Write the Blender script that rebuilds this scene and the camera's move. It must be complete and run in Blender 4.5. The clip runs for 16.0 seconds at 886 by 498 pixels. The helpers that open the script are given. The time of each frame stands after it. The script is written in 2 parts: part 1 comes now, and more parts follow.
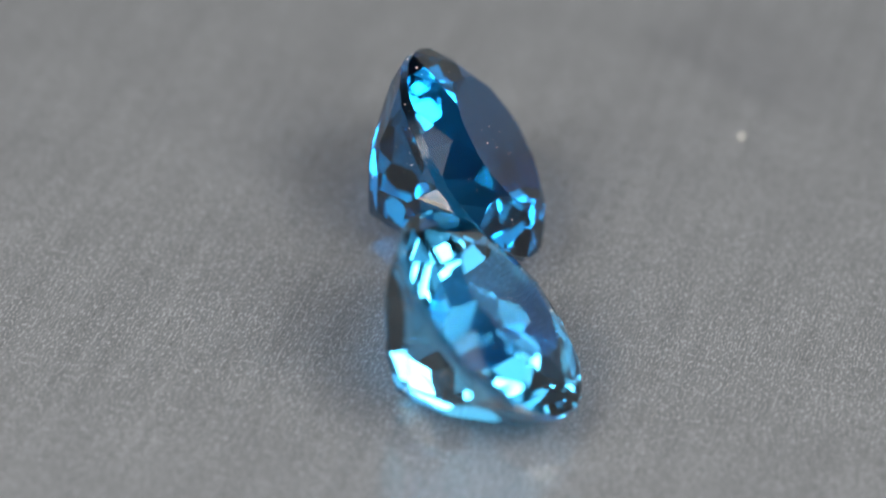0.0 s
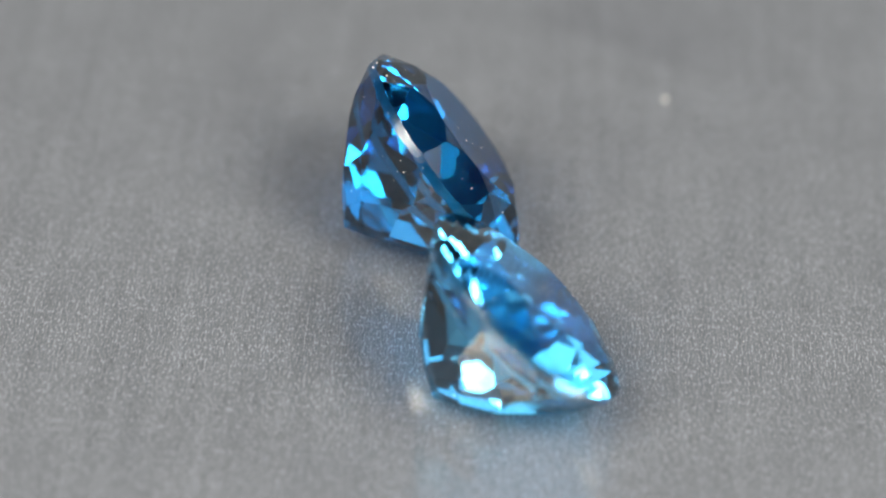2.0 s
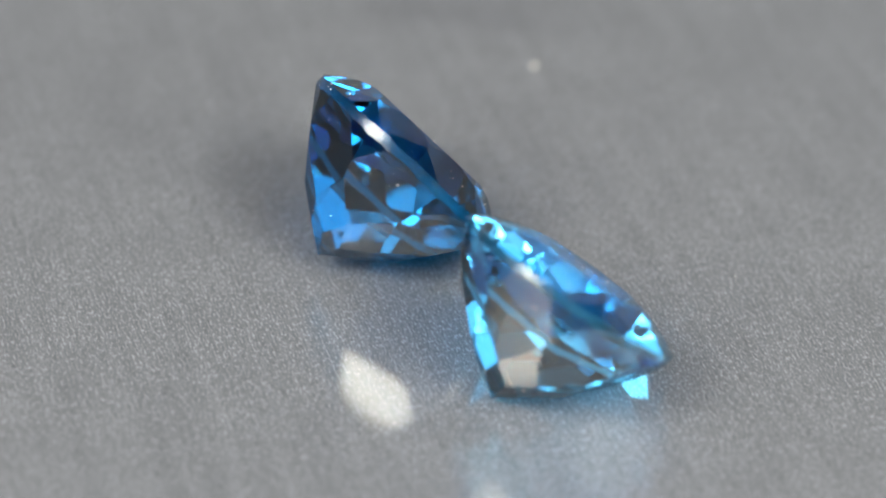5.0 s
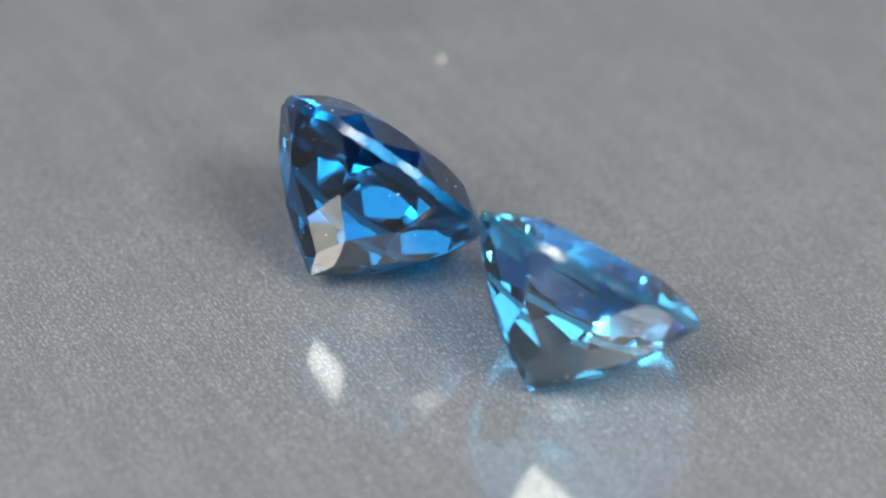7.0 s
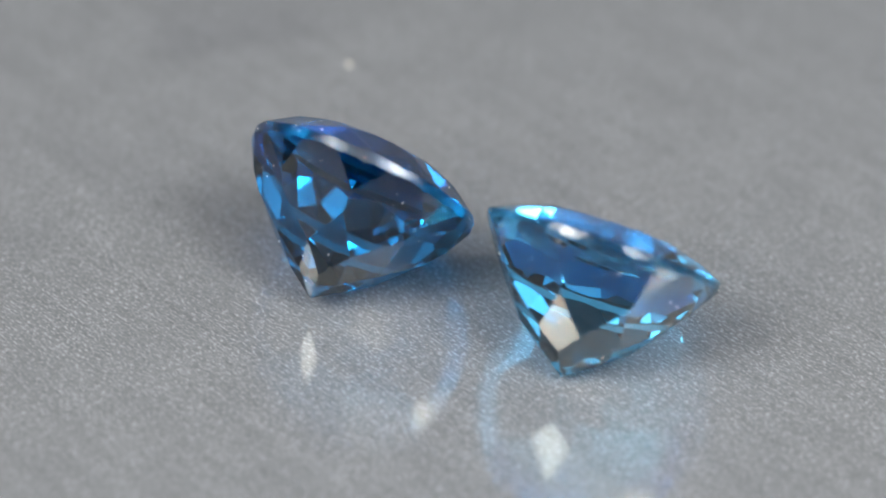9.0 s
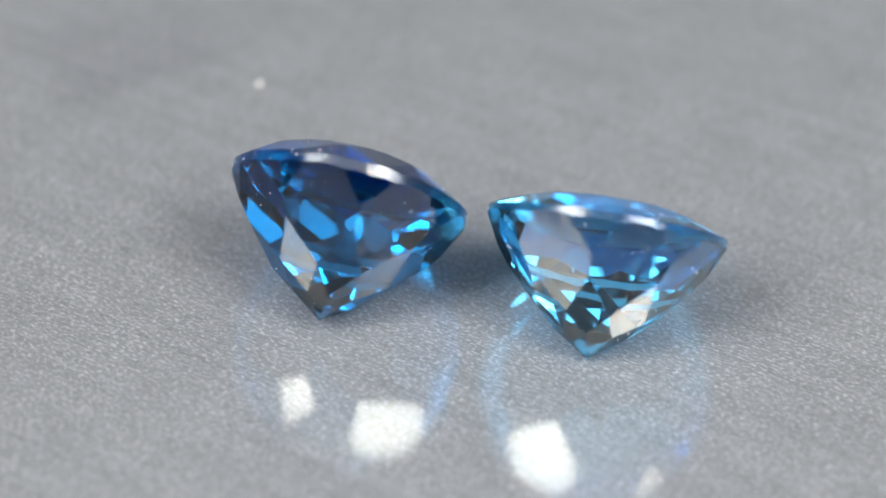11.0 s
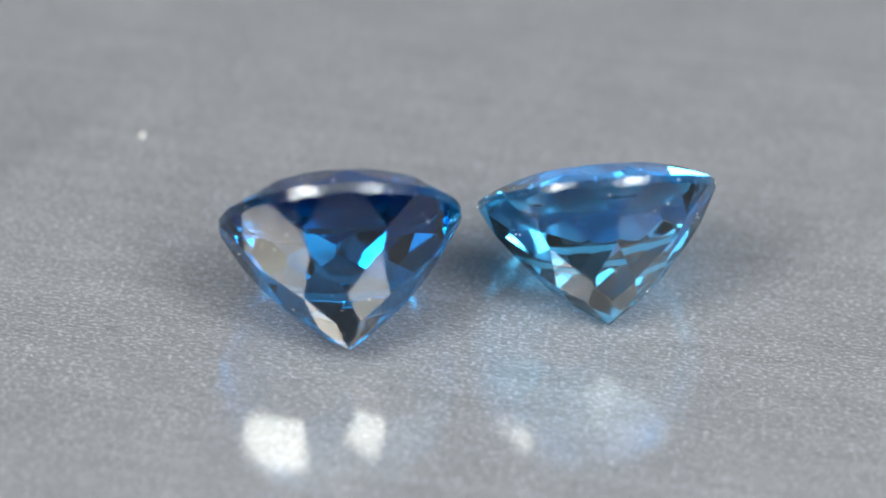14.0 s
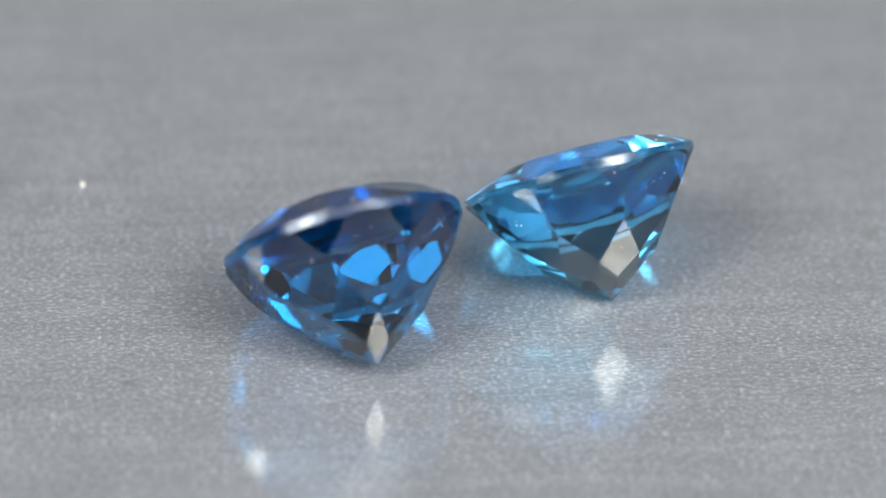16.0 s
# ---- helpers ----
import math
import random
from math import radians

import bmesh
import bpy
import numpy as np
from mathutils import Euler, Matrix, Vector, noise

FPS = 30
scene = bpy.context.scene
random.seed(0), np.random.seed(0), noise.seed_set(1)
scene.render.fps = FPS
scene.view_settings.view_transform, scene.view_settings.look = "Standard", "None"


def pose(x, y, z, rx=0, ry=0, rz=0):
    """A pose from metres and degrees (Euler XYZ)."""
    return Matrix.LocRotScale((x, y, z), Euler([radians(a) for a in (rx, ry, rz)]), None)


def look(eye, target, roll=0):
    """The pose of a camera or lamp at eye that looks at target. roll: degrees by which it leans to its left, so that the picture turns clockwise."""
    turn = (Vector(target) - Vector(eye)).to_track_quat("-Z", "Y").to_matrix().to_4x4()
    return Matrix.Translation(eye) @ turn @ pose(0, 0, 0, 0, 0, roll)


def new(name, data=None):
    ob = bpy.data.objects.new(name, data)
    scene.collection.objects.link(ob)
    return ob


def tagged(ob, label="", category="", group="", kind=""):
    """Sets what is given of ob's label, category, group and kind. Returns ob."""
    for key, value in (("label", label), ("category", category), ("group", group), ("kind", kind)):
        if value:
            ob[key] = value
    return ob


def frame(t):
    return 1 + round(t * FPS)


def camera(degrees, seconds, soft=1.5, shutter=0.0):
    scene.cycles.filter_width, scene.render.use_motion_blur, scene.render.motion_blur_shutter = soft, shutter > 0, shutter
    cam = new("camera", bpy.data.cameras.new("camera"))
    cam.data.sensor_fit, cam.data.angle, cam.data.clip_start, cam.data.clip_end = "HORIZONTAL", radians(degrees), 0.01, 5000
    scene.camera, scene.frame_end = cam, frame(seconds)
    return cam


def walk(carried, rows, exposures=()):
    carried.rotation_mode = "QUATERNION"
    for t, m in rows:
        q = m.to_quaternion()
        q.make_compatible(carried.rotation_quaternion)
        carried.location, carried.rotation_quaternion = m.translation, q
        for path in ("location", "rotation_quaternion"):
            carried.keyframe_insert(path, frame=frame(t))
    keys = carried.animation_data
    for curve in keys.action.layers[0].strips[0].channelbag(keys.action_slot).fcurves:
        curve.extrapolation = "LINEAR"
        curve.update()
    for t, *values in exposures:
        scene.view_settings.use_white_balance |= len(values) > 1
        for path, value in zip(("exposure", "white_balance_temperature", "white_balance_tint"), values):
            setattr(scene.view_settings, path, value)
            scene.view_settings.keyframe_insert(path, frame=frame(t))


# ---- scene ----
# The unit of the plan: horizontal distance from the camera to the turntable's axis, in metres.
U = 0.1000
SPIN_RATE, SPIN_GAIN = 6.8075, 0.01088   # degrees a second, and its slow rise


def theta(t):
    """Turn of the turntable in degrees at t seconds, counter-clockwise from above."""
    return SPIN_RATE * t + SPIN_GAIN * t * t


# ---- camera: stands still ----
cam = camera(16.40, 16.0, 1.8)
PITCH, YAW, ROLL, HEIGHT = 37.984, -0.345, 2.255, 0.8089
EYE = Vector((0.0, -U, HEIGHT * U))
AIM = Vector((math.sin(radians(YAW)) * math.cos(radians(PITCH)), math.cos(radians(YAW)) * math.cos(radians(PITCH)), -math.sin(radians(PITCH))))
walk(cam, [(0.0, look(EYE, EYE + AIM, ROLL)), (16.0, look(EYE, EYE + AIM, ROLL))],
     [(0.0, 0.70, 6400, 10), (1.0, 0.71, 6400, 10), (1.5, 0.90, 6420, 10), (4.0, 0.92, 6420, 10), (6.5, 0.86, 6350, 10), (9.0, 0.91, 6300, 10),
      (11.5, 1.12, 6200, 10), (12.5, 1.10, 6150, 10), (14.0, 0.97, 6150, 10), (16.0, 0.94, 6150, 10)])
cam.data.dof.use_dof = True
cam.data.dof.focus_distance = 0.1268
cam.data.dof.aperture_fstop = 25.0

# ---- light: a soft lamp on either side of the camera, in a dim room, plus added fill above and right ----
world = bpy.data.worlds.new("world")
scene.world = world
world.use_nodes = True
world.node_tree.nodes["Background"].inputs[0].default_value = (0.9, 0.95, 1.0, 1)
world.node_tree.nodes["Background"].inputs[1].default_value = 0.1


def soft_lamp(azimuth, elevation, distance, sx, sy, radiance, colour):
    """An area lamp round the turntable; azimuth 0 is the camera's side, positive to its right."""
    a, e = radians(azimuth), radians(elevation)
    la = bpy.data.lights.new("soft_lamp", "AREA")
    la.shape, la.size, la.size_y, la.color = "RECTANGLE", sx, sy, colour
    la.energy = radiance * math.pi * sx * sy
    ob = new("soft_lamp", la)
    ob.matrix_world = look((distance * math.sin(a) * math.cos(e), -distance * math.cos(a) * math.cos(e), distance * math.sin(e)), (0, 0, 0))


WARM = (1.0, 0.925, 0.795)
soft_lamp(-55, 50, 0.36, 0.126, 0.108, 17, WARM)
soft_lamp(-49, 34, 0.36, 0.144, 0.078, 11, WARM)
soft_lamp(51, 50, 0.36, 0.120, 0.108, 17, WARM)
soft_lamp(42, 35, 0.36, 0.180, 0.078, 11, WARM)
# weak overhead fill with no known source, added to brighten the stones
soft_lamp(14, 72, 0.36, 0.252, 0.252, 1.3, WARM)
# broad dim fill from the right, likewise added
soft_lamp(90, 48, 1.4, 0.8, 0.9, 1.0, (0.95, 0.98, 1.0))


# ---- materials ----
def material(name):
    m = bpy.data.materials.new(name)
    m.use_nodes = True
    nt = m.node_tree
    return m, nt, nt.nodes["Principled BSDF"]


def node(nt, kind, **values):
    """A node with its settings; names that start with a capital are inputs."""
    n = nt.nodes.new(kind)
    for k, v in values.items():
        if k[0].isupper():
            n.inputs[k.replace("_", " ")].default_value = v
        elif k == "operation":
            n.operation = v
        elif k == "blend":
            n.blend_type = v
        elif k == "data":
            n.data_type = v
    return n


def ramp(nt, source, low, high, a, b):
    n = nt.nodes.new("ShaderNodeMapRange")
    for k, v in zip(("From Min", "From Max", "To Min", "To Max"), (low, high, a, b)):
        n.inputs[k].default_value = v
    nt.links.new(source, n.inputs["Value"])
    return n.outputs["Result"]


def gem_material(name, colour, depth, rough=0.0):
    """Topaz: clear dielectric, tinted where light enters and leaves, and deepened at each turn inside."""
    m, nt, b = material(name)
    b.inputs["Base Color"].default_value = (*colour, 1)
    b.inputs["Roughness"].default_value = rough
    b.inputs["IOR"].default_value = 1.62
    b.inputs["Transmission Weight"].default_value = 1.0
    # facets are polished slightly uneven, which softens what they mirror
    place = nt.nodes.new("ShaderNodeTexCoord")
    dome = node(nt, "ShaderNodeTexNoise", Scale=480.0, Detail=1.0, Roughness=0.4)
    nt.links.new(place.outputs["Object"], dome.inputs["Vector"])
    wave = node(nt, "ShaderNodeBump", Strength=1.0, Distance=0.000014)
    nt.links.new(dome.outputs["Fac"], wave.inputs["Height"])
    inner = node(nt, "ShaderNodeBsdfGlass", Color=(*depth, 1), Roughness=rough, IOR=1.62)
    mix = node(nt, "ShaderNodeMixShader")
    mix.inputs[0].default_value = 0.22
    for n in (b, inner):
        nt.links.new(wave.outputs[0], n.inputs["Normal"])
    nt.links.new(b.outputs[0], mix.inputs[1])
    nt.links.new(inner.outputs[0], mix.inputs[2])
    nt.links.new(mix.outputs[0], nt.nodes["Material Output"].inputs["Surface"])
    return m


def girdle_material(name, tint):
    """The ground band round a stone: the same topaz, unevenly polished, with chips and pits."""
    m = gem_material(name, *tint, 0.2)
    nt = m.node_tree
    place = nt.nodes.new("ShaderNodeTexCoord")
    wear = node(nt, "ShaderNodeTexNoise", Scale=900.0, Detail=4.0, Roughness=0.65)
    pits = node(nt, "ShaderNodeTexNoise", Scale=6500.0, Detail=3.0, Roughness=0.6)
    bump = node(nt, "ShaderNodeBump", Strength=0.5, Distance=0.00003)
    for n in (wear, pits):
        nt.links.new(place.outputs["Object"], n.inputs["Vector"])
    nt.links.new(pits.outputs["Fac"], bump.inputs["Height"])
    rough = ramp(nt, wear.outputs["Fac"], 0.35, 0.65, 0.09, 0.26)
    for n in nt.nodes:
        if n.bl_idname in ("ShaderNodeBsdfPrincipled", "ShaderNodeBsdfGlass"):
            nt.links.new(rough, n.inputs["Roughness"])
            nt.links.new(bump.outputs[0], n.inputs["Normal"])
    return m


BRUSH = 75.0   # direction of the brushing on the plate, degrees


def plate_material():
    """Brushed grey metal: a broad lobe along the brushing with fine grain, under a clearer sheen."""
    m, nt, b = material("brushed_grey_metal")
    link = nt.links.new
    out = nt.nodes["Material Output"]
    uv = nt.nodes.new("ShaderNodeUVMap")
    uv.uv_map = "brushing"
    # grain: short streaks along the brushing, and round fine grit
    streak_map = node(nt, "ShaderNodeMapping")
    streak_map.inputs["Scale"].default_value = (1500, 11000, 1)
    link(uv.outputs[0], streak_map.inputs[0])
    streak = node(nt, "ShaderNodeTexNoise", Scale=1.0, Detail=3.0, Roughness=0.6)
    link(streak_map.outputs[0], streak.inputs["Vector"])
    grit_map = node(nt, "ShaderNodeMapping")
    grit_map.inputs["Scale"].default_value = (6500, 15000, 1)
    link(uv.outputs[0], grit_map.inputs[0])
    grit = node(nt, "ShaderNodeTexNoise", Scale=1.0, Detail=3.0, Roughness=0.7)
    link(grit_map.outputs[0], grit.inputs["Vector"])
    cloud = node(nt, "ShaderNodeTexNoise", Scale=350.0, Detail=4.0, Roughness=0.6)
    link(uv.outputs[0], cloud.inputs["Vector"])
    mixed = node(nt, "ShaderNodeMath", operation="ADD")
    link(streak.outputs["Fac"], mixed.inputs[0])
    link(grit.outputs["Fac"], mixed.inputs[1])
    bump = node(nt, "ShaderNodeBump", Strength=0.08, Distance=0.00003)
    link(mixed.outputs[0], bump.inputs["Height"])
    tone = node(nt, "ShaderNodeMixRGB", blend="MIX")
    tone.inputs[1].default_value = (0.124, 0.137, 0.160, 1)
    tone.inputs[2].default_value = (0.455, 0.495, 0.570, 1)
    long_map = node(nt, "ShaderNodeMapping")
    long_map.inputs["Scale"].default_value = (90, 1400, 1)
    link(uv.outputs[0], long_map.inputs[0])
    long_streak = node(nt, "ShaderNodeTexNoise", Scale=1.0, Detail=4.0, Roughness=0.7)
    link(long_map.outputs[0], long_streak.inputs["Vector"])
    blotch = node(nt, "ShaderNodeTexNoise", Scale=5500.0, Detail=3.0, Roughness=0.6)
    link(uv.outputs[0], blotch.inputs["Vector"])
    # bright flecks left by the grinding, in drifts, over a fine uneven ground
    fleck_map = node(nt, "ShaderNodeMapping")
    fleck_map.inputs["Scale"].default_value = (4000, 9500, 1)
    link(uv.outputs[0], fleck_map.inputs[0])
    flecks = node(nt, "ShaderNodeTexNoise", Scale=1.0, Detail=3.0, Roughness=0.7)
    link(fleck_map.outputs[0], flecks.inputs["Vector"])
    drift = node(nt, "ShaderNodeMath", operation="MULTIPLY")
    link(ramp(nt, flecks.outputs["Fac"], 0.52, 0.69, 0.0, 0.76), drift.inputs[0])
    link(ramp(nt, cloud.outputs["Fac"], 0.36, 0.64, 0.6, 1.1), drift.inputs[1])
    total = drift.outputs[0]
    for source, weight in ((grit, 0.15), (cloud, 0.03), (blotch, 0.10), (streak, 0.22), (long_streak, 0.12)):
        add = node(nt, "ShaderNodeMath", operation="ADD")
        link(total, add.inputs[0])
        link(ramp(nt, source.outputs["Fac"], 0.3, 0.7, 0.03 - weight / 2, 0.03 + weight / 2), add.inputs[1])
        total = add.outputs[0]
    # sparse bright scratches along the brushing
    scratch_map = node(nt, "ShaderNodeMapping")
    scratch_map.inputs["Scale"].default_value = (420, 5200, 1)
    link(uv.outputs[0], scratch_map.inputs[0])
    scratch = node(nt, "ShaderNodeTexNoise", Scale=1.0, Detail=2.0, Roughness=0.5)
    link(scratch_map.outputs[0], scratch.inputs["Vector"])
    add = node(nt, "ShaderNodeMath", operation="ADD")
    link(total, add.inputs[0])
    link(ramp(nt, scratch.outputs["Fac"], 0.68, 0.8, 0.0, 0.35), add.inputs[1])
    link(ramp(nt, add.outputs[0], -0.1, 0.6, 0.0, 1.0), tone.inputs[0])
    # the soft edge of a wiped patch: beyond it the metal is a little duller
    place = nt.nodes.new("ShaderNodeTexCoord")
    across = node(nt, "ShaderNodeVectorMath", operation="DOT_PRODUCT")
    along = node(nt, "ShaderNodeVectorMath", operation="DOT_PRODUCT")
    for n, way in ((across, (0.66, 0.75, 0)), (along, (0.75, -0.66, 0))):
        n.inputs[1].default_value = way
        link(place.outputs["Object"], n.inputs[0])
    near_edge = ramp(nt, across.outputs["Value"], 0.0200, 0.0210, 0.0, 1.0)
    fades = ramp(nt, across.outputs["Value"], 0.0215, 0.0290, 1.0, 0.0)
    starts = ramp(nt, along.outputs["Value"], -0.0085, -0.0055, 0.0, 1.0)
    ends = ramp(nt, along.outputs["Value"], -0.0010, 0.0040, 1.0, 0.0)
    dull = near_edge
    for more in (fades, starts, ends):
        both = node(nt, "ShaderNodeMath", operation="MULTIPLY")
        link(dull, both.inputs[0])
        link(more, both.inputs[1])
        dull = both.outputs[0]
    wiped = node(nt, "ShaderNodeMixRGB", blend="MULTIPLY")
    wiped.inputs[2].default_value = (0.88, 0.88, 0.89, 1)
    link(dull, wiped.inputs[0])
    link(tone.outputs[0], wiped.inputs[1])
    tan = nt.nodes.new("ShaderNodeTangent")
    tan.direction_type = "UV_MAP"
    tan.uv_map = "brushing"
    link(wiped.outputs[0], b.inputs["Base Color"])
    b.inputs["Metallic"].default_value = 0.5
    b.inputs["Roughness"].default_value = 0.55
    b.inputs["Anisotropic"].default_value = 0.36
    b.inputs["Anisotropic Rotation"].default_value = 0.25
    link(tan.outputs[0], b.inputs["Tangent"])
    link(bump.outputs[0], b.inputs["Normal"])
    sheen = node(nt, "ShaderNodeBsdfGlossy", Color=(0.77, 0.73, 0.67, 1), Roughness=0.125)
    mix = node(nt, "ShaderNodeMixShader")
    mix.inputs[0].default_value = 0.34
    link(b.outputs[0], mix.inputs[1])
    link(sheen.outputs[0], mix.inputs[2])
    link(mix.outputs[0], out.inputs["Surface"])
    return m


def plain_material(name, colour, rough, scale, amount):
    m, nt, b = material(name)
    n = node(nt, "ShaderNodeTexNoise", Scale=scale, Detail=5.0)
    tone = node(nt, "ShaderNodeMixRGB", blend="MIX")
    tone.inputs[1].default_value = (*[c * (1 - amount) for c in colour], 1)
    tone.inputs[2].default_value = (*[c * (1 + amount) for c in colour], 1)
    nt.links.new(n.outputs["Fac"], tone.inputs[0])
    nt.links.new(tone.outputs[0], b.inputs["Base Color"])
    b.inputs["Roughness"].default_value = rough
    return m


WHITE_WALL = plain_material("white_ceiling", (0.78, 0.8, 0.82), 0.8, 3.0, 0.05)
WALL = plain_material("pale_wall", (0.53, 0.55, 0.575), 0.8, 3.0, 0.1)
DESK_TOP = plain_material("pale_desk", (0.55, 0.56, 0.58), 0.5, 20.0, 0.08)
DARK_WALL = plain_material("dark_wall", (0.10, 0.10, 0.11), 0.8, 3.0, 0.1)
DESK = plain_material("dark_desk", (0.12, 0.115, 0.11), 0.5, 20.0, 0.3)
BOARD = plain_material("grey_board", (0.20, 0.21, 0.22), 0.7, 60.0, 0.08)
PLATE = plate_material()
DEEP_TINT = (0.006, 0.180, 0.47), (0.15, 0.51, 0.79)
SKY_TINT = (0.075, 0.52, 1.0), (0.40, 0.79, 1.0)
DEEP = gem_material("deep_blue_topaz", *DEEP_TINT)
SKY = gem_material("sky_blue_topaz", *SKY_TINT)
DEEP_GIRDLE = girdle_material("deep_blue_girdle", DEEP_TINT)
SKY_GIRDLE = girdle_material("sky_blue_girdle", SKY_TINT)


# ---- building helpers ----
def part(name, bm, mat, parent=None, label=""):
    me = bpy.data.meshes.new(name)
    bm.to_mesh(me)
    bm.free()
    me.materials.append(mat)
    ob = new(name, me)
    ob.parent = parent
    if label:
        tagged(ob, label)
    return ob


def lathe(profile, steps=96):
    """A solid of revolution from (radius, height) pairs, closed at the ends."""
    bm = bmesh.new()
    rings = [[bm.verts.new((r * math.cos(2 * math.pi * k / steps), r * math.sin(2 * math.pi * k / steps), z)) for k in range(steps)] for r, z in profile]
    for a, b in zip(rings, rings[1:]):
        for k in range(steps):
            bm.faces.new((a[k], a[(k + 1) % steps], b[(k + 1) % steps], b[k]))
    bm.faces.new(rings[0][::-1])
    bm.faces.new(rings[-1])
    return bm


def box(x0, y0, z0, x1, y1, z1):
    bm = bmesh.new()
    bmesh.ops.create_cube(bm, size=1)
    for v in bm.verts:
        v.co = ((x0 + x1) / 2 + v.co.x * (x1 - x0), (y0 + y1) / 2 + v.co.y * (y1 - y0), (z0 + z1) / 2 + v.co.z * (z1 - z0))
    return bm


# ---- the setting ----
# room and desk are added out of view; their tones steer the reflections
for name, b in (("floor", (-1.6, -1.6, -0.9, 1.6, 1.6, -0.8)), ("ceiling", (-1.6, -1.6, 1.6, 1.6, 1.6, 1.7)),
                ("wall_north", (-1.6, 1.5, -0.8, 1.6, 1.6, 1.6)), ("wall_south", (-1.6, -1.6, -0.8, 1.6, -1.5, 1.6)),
                ("wall_east", (1.5, -1.5, -0.8, 1.6, 1.5, 1.6)), ("wall_west", (-1.6, -1.5, -0.8, -1.5, 1.5, 1.6))):
    tone, mat = {"ceiling": ("white", WHITE_WALL), "wall_south": ("dark", DARK_WALL), "wall_north": ("dark", DARK_WALL), "floor": ("dark", DARK_WALL)}.get(name, ("pale grey", WALL))
    tagged(part(name, box(*b), mat), "plain " + tone + " " + name.split("_")[0] + " of the room", kind="structure")
tagged(part("desk_top", box(-0.7, -0.4, -0.06, 0.7, 0.79, -0.03), DESK_TOP), "unseen pale desk top added under the turntable", kind="structure")

# unseen board, added so the crown facets mirror something brighter low down
bm = box(-0.3, 0.17, -0.03, 0.3, 0.176, 0.055)
bmesh.ops.bevel(bm, geom=bm.edges[:], offset=0.0015, segments=2, affect="EDGES")
tagged(part("backdrop", bm, BOARD), "unseen low grey board added behind the turntable to brighten the crown facets", kind="structure")

turntable = tagged(new("turntable"), "grey brushed metal turntable plate, slowly turning", "turntable")
bm = lathe([(0.148, -0.003), (0.15, -0.0026), (0.15, -0.0004), (0.1496, 0.0)])
layer = bm.loops.layers.uv.new("brushing")
cb, sb = math.cos(radians(BRUSH)), math.sin(radians(BRUSH))
for f in bm.faces:
    for lo in f.loops:
        lo[layer].uv = (lo.vert.co.x * cb + lo.vert.co.y * sb, -lo.vert.co.x * sb + lo.vert.co.y * cb)
part("plate", bm, PLATE, turntable)
part("base", lathe([(0.07, -0.03), (0.072, -0.029), (0.072, -0.004), (0.07, -0.003)]), DESK, turntable, "dark round turntable base")


# ---- the stones ----
def cut(bm, co, no):
    r = bmesh.ops.bisect_plane(bm, geom=bm.verts[:] + bm.edges[:] + bm.faces[:], dist=1e-9, plane_co=co, plane_no=no, clear_outer=True)
    edges = [e for e in r["geom_cut"] if isinstance(e, bmesh.types.BMEdge)]
    if len(edges) > 2:
        bmesh.ops.contextual_create(bm, geom=edges)


def brilliant(a, depth, girdle, crown, table, culet_angle, mid_angle, ring, tip, turn, crown_turn):
    """A round brilliant: radius a, girdle plane's lower edge at z = 0, pavilion of three tiers."""
    bm = bmesh.new()
    bmesh.ops.create_cone(bm, cap_ends=True, segments=64, radius1=a, radius2=a, depth=4 * a)
    up = girdle + crown
    cutter = random.Random(round(turn * 100))
    cut(bm, (0, 0, up), (0, 0, 1))

    def tier(count, offset, angle, r, z, sign):
        for k in range(count):
            f = radians((turn if sign < 0 else crown_turn) + offset + 360 / count * k)
            # hand-cut facets are never quite even
            slip = 0.35 if sign < 0 else 1.8
            e, g = radians(angle + cutter.uniform(-slip, slip)), f + radians(cutter.uniform(-slip, slip))
            n = Vector((math.sin(e) * math.cos(g), math.sin(e) * math.sin(g), sign * math.cos(e)))
            cut(bm, (r * math.cos(f), r * math.sin(f), z), n)

    r1 = ring * a
    z1 = -depth + r1 * math.tan(radians(culet_angle)) * math.cos(radians(22.5))
    # the girdle tier runs from the tips of the culet kites to the girdle
    t2, t3, c2 = math.tan(radians(mid_angle)), math.tan(radians(culet_angle)), math.cos(radians(22.5))
    r2 = (z1 - r1 * t2 + depth) / (t3 - t2 * c2)
    z2 = -depth + r2 * t3
    r3 = tip * a
    z3 = z1 + (r3 - r1) * t2
    low_angle = math.degrees(math.atan2(z3 - z2, r3 * c2 - r2))
    # small facets even out the girdle's lower edge
    edge = z2 + (a - r2) * math.tan(radians(low_angle))
    for side in (15.0, 30.0):
        tier(8, side, 63, a, edge * 0.75, -1)
    tier(8, 0.0, low_angle, r2, z2, -1)
    tier(8, 22.5, mid_angle, r1, z1, -1)
    tier(8, 0.0, culet_angle, 0.0, -depth, -1)
    main = math.degrees(math.atan2(crown, a * (1 - table)))
    tier(16, 11.25, main + 6, a * 0.992, girdle, 1)
    tier(8, 0.0, main, a * table * 1.0, up, 1)
    tier(8, 22.5, main * 0.6, a * table * 0.98, up, 1)
    bmesh.ops.recalc_face_normals(bm, faces=bm.faces[:])
    return bm


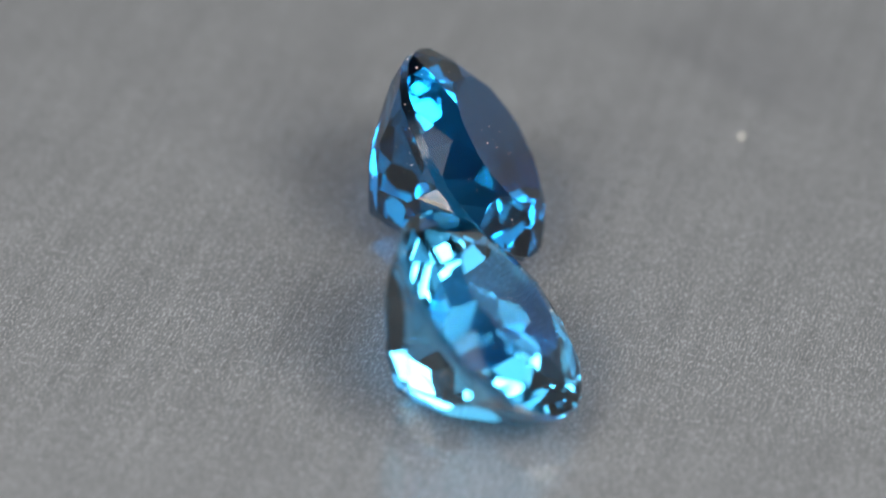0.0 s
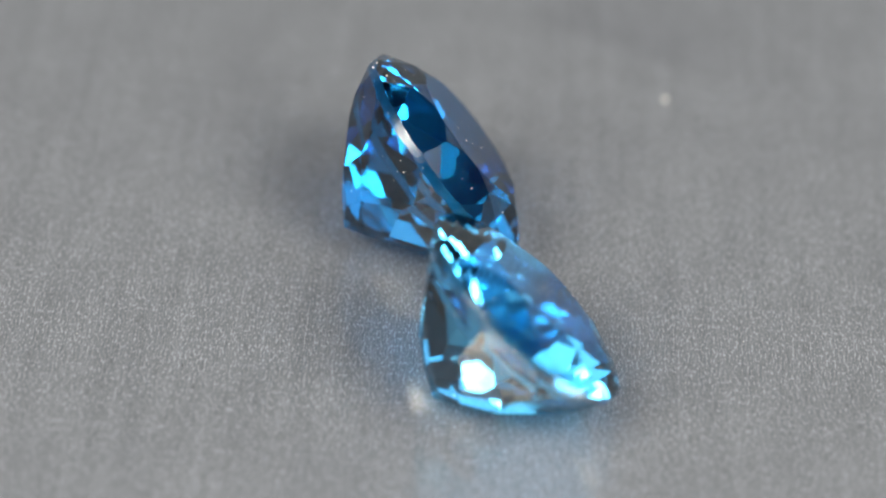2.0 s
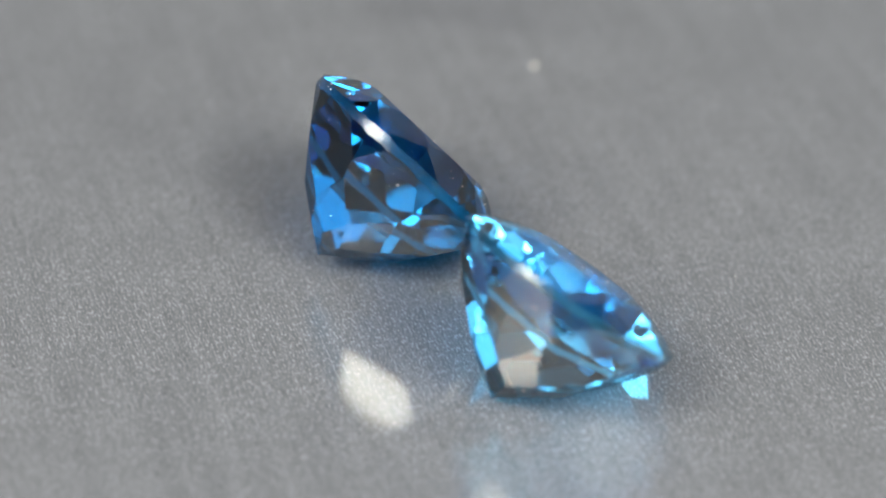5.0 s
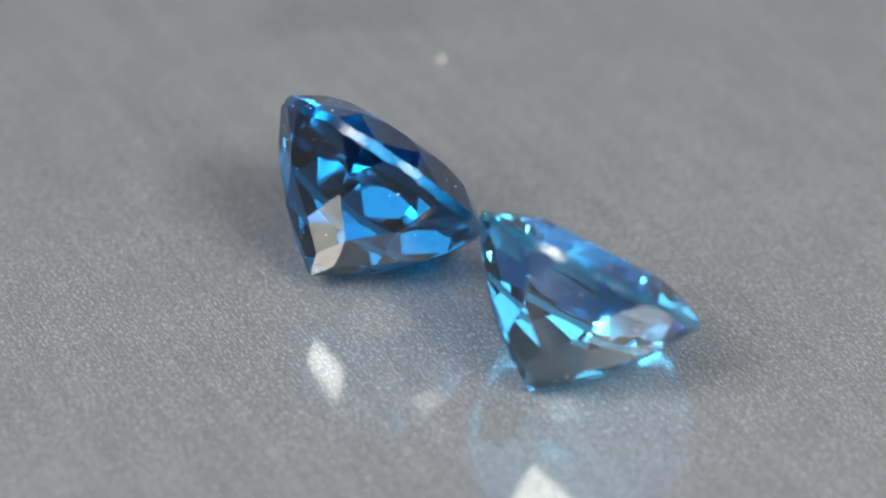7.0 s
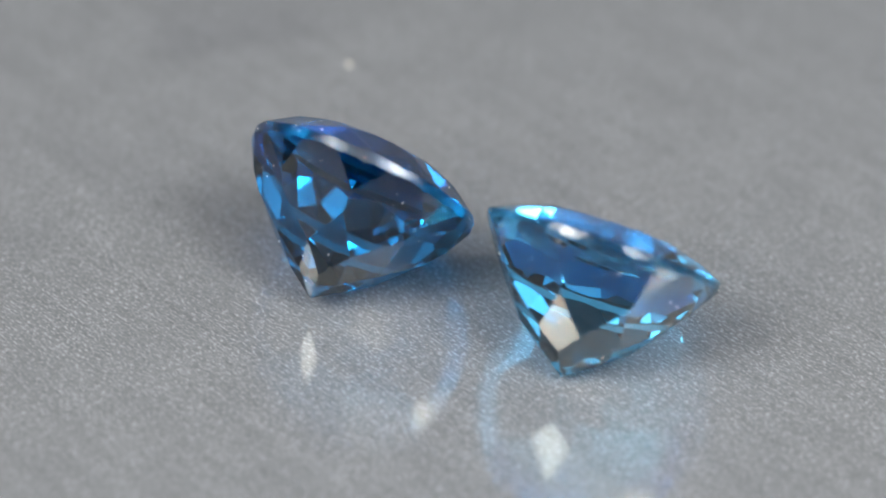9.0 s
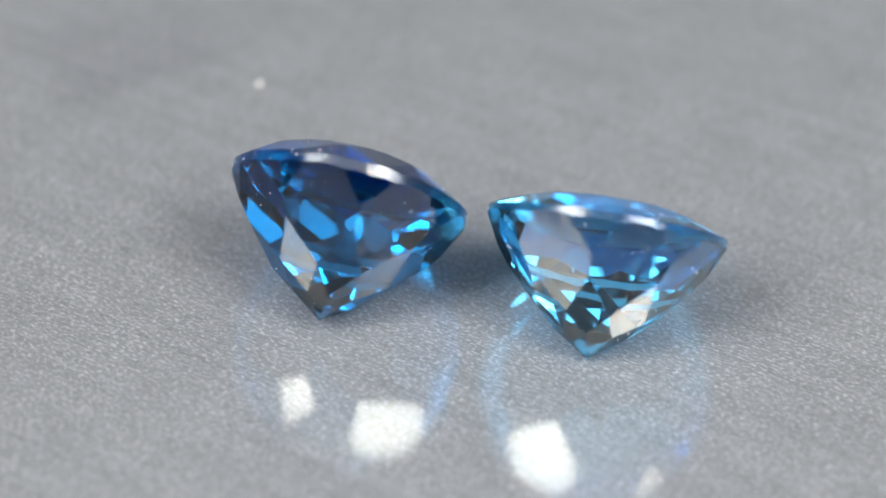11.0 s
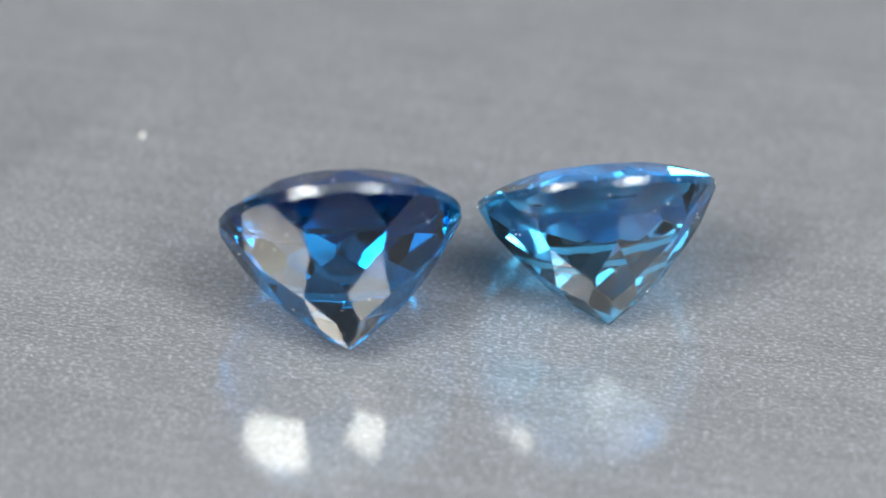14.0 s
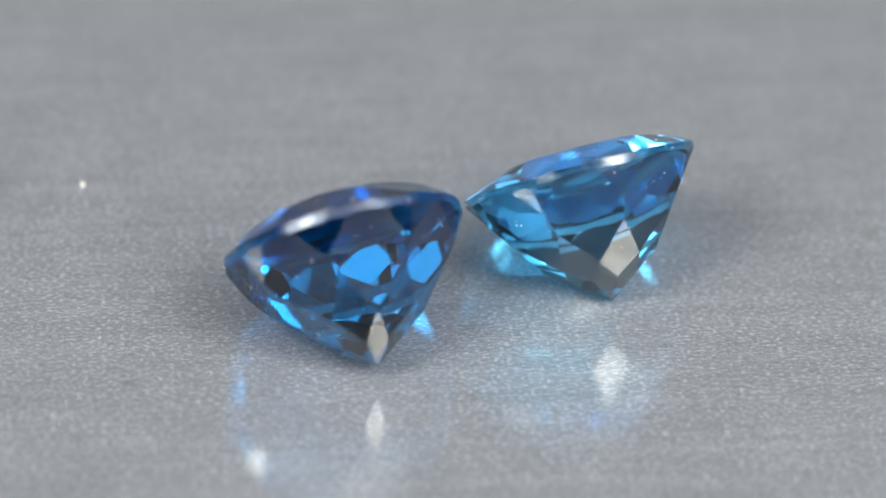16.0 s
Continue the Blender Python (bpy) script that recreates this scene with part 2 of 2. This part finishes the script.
GEMS = {
    "A": dict(at=(-0.03862, 0.04765), az=-89.11, tilt=52.58, shape=dict(a=0.04967, depth=0.05125, girdle=0.0054, crown=0.0112, table=0.613, culet_angle=36.65, mid_angle=43.4, ring=0.2499, tip=0.7607, turn=-2.35, crown_turn=24.0)),
    "B": dict(at=(-0.02243, -0.06163), az=-86.04, tilt=43.09, shape=dict(a=0.0495, depth=0.05124, girdle=0.0048, crown=0.0084, table=0.54, culet_angle=35.51, mid_angle=44.58, ring=0.2861, tip=0.7453, turn=21.17, crown_turn=35.0)),
}


def gemstone(spec, mat, band, label):
    sh = dict(spec["shape"])
    for k in ("a", "depth", "girdle", "crown"):
        sh[k] *= U
    bm = brilliant(**sh)
    m = pose(0, 0, 0, 0, 0, spec["az"]) @ pose(0, 0, 0, -spec["tilt"])
    low = min((m @ v.co).z for v in bm.verts)
    cul = m @ Vector((0, 0, -sh["depth"]))
    base = Matrix.Translation((spec["at"][0] * U - cul.x, spec["at"][1] * U - cul.y, -low + 1e-5)) @ m
    thing = tagged(new("gemstone"), label, "gemstone", "pair of blue stones")
    thing.matrix_world = base
    groups = {"crown": [], "girdle": [], "pavilion": []}
    for f in bm.faces:
        n = f.normal.z
        groups["girdle" if abs(n) < 0.05 else "crown" if n > 0 else "pavilion"].append(f.index)
    for name, keep in groups.items():
        piece = bm.copy()
        piece.faces.ensure_lookup_table()
        keep = set(keep)
        bmesh.ops.delete(piece, geom=[f for f in piece.faces if f.index not in keep], context="FACES")
        for f in piece.faces:
            f.smooth = name == "girdle"
        part(name, piece, band if name == "girdle" else mat, thing)
    bm.free()
    return thing, base


deep_stone, deep_base = gemstone(GEMS["A"], DEEP, DEEP_GIRDLE, "deep blue faceted round topaz lying on its pavilion")
sky_stone, sky_base = gemstone(GEMS["B"], SKY, SKY_GIRDLE, "bright sky blue faceted round topaz lying on its pavilion")

# ---- dust ----
WHITE = plain_material("pale_dust", (0.74, 0.74, 0.72), 0.8, 9000.0, 0.1)


def fleck(bm, place, size, rng):
    """One irregular crumb of dust."""
    r = bmesh.ops.create_icosphere(bm, subdivisions=1, radius=size, matrix=Matrix.Translation(place))
    for v in r["verts"]:
        v.co += Vector((rng.uniform(-1, 1), rng.uniform(-1, 1), rng.uniform(-1, 1))) * size * 0.3


rng = random.Random(7)
bm = bmesh.new()
fleck(bm, (0, 0, 0), 0.000095, rng)
speck = tagged(part("dust_speck", bm, WHITE), "white speck of dust on the metal plate", "dust")
speck_base = pose(0.1256 * U, 0.1273 * U, 0.00009)

bm = bmesh.new()
for k in range(60):
    d, f = 0.045 * math.sqrt(rng.random()), rng.uniform(0, 2 * math.pi)
    size = rng.uniform(0.000010, 0.000028)
    fleck(bm, (d * math.cos(f), d * math.sin(f), size * 0.7), size, rng)
plate_dust = tagged(part("plate_dust", bm, WHITE), "fine pale dust scattered on the metal plate", "dust", kind="stuff")


def stone_dust(stone, count, on_girdle):
    """Crumbs on the outside of a stone, in the stone's own space, thickest on its ground girdle."""
    bm = bmesh.new()
    faces = [(o.data, q, o.name.startswith("girdle")) for o in stone.children for q in o.data.polygons]
    band, all_round = [f for f in faces if f[2]], [f[1].area for f in faces]
    picks = rng.choices(faces, all_round, k=count) + rng.choices(band, k=on_girdle)
    for me, q, _ in picks:
        corners = [me.vertices[i].co for i in q.vertices]
        w = [rng.random() ** 2 for _ in corners]
        place = sum((c * x for c, x in zip(corners, w)), Vector()) / sum(w)
        size = rng.uniform(0.000006, 0.000014) * (2.2 if rng.random() < 0.2 else 1.0)
        fleck(bm, place + q.normal * size * 0.6, size, rng)
    return tagged(part("stone_dust", bm, WHITE), "tiny pale dust specks clinging to a blue stone", "dust", kind="stuff")


deep_dust, sky_dust = stone_dust(deep_stone, 80, 70), stone_dust(sky_stone, 130, 50)


def motions():
    times = [0.5 * k for k in range(33)]
    for ob, base in ((turntable, Matrix()), (deep_stone, deep_base), (sky_stone, sky_base), (speck, speck_base),
                     (plate_dust, Matrix()), (deep_dust, deep_base), (sky_dust, sky_base)):
        walk(ob, [(t, pose(0, 0, 0, 0, 0, theta(t)) @ base) for t in times])


motions()
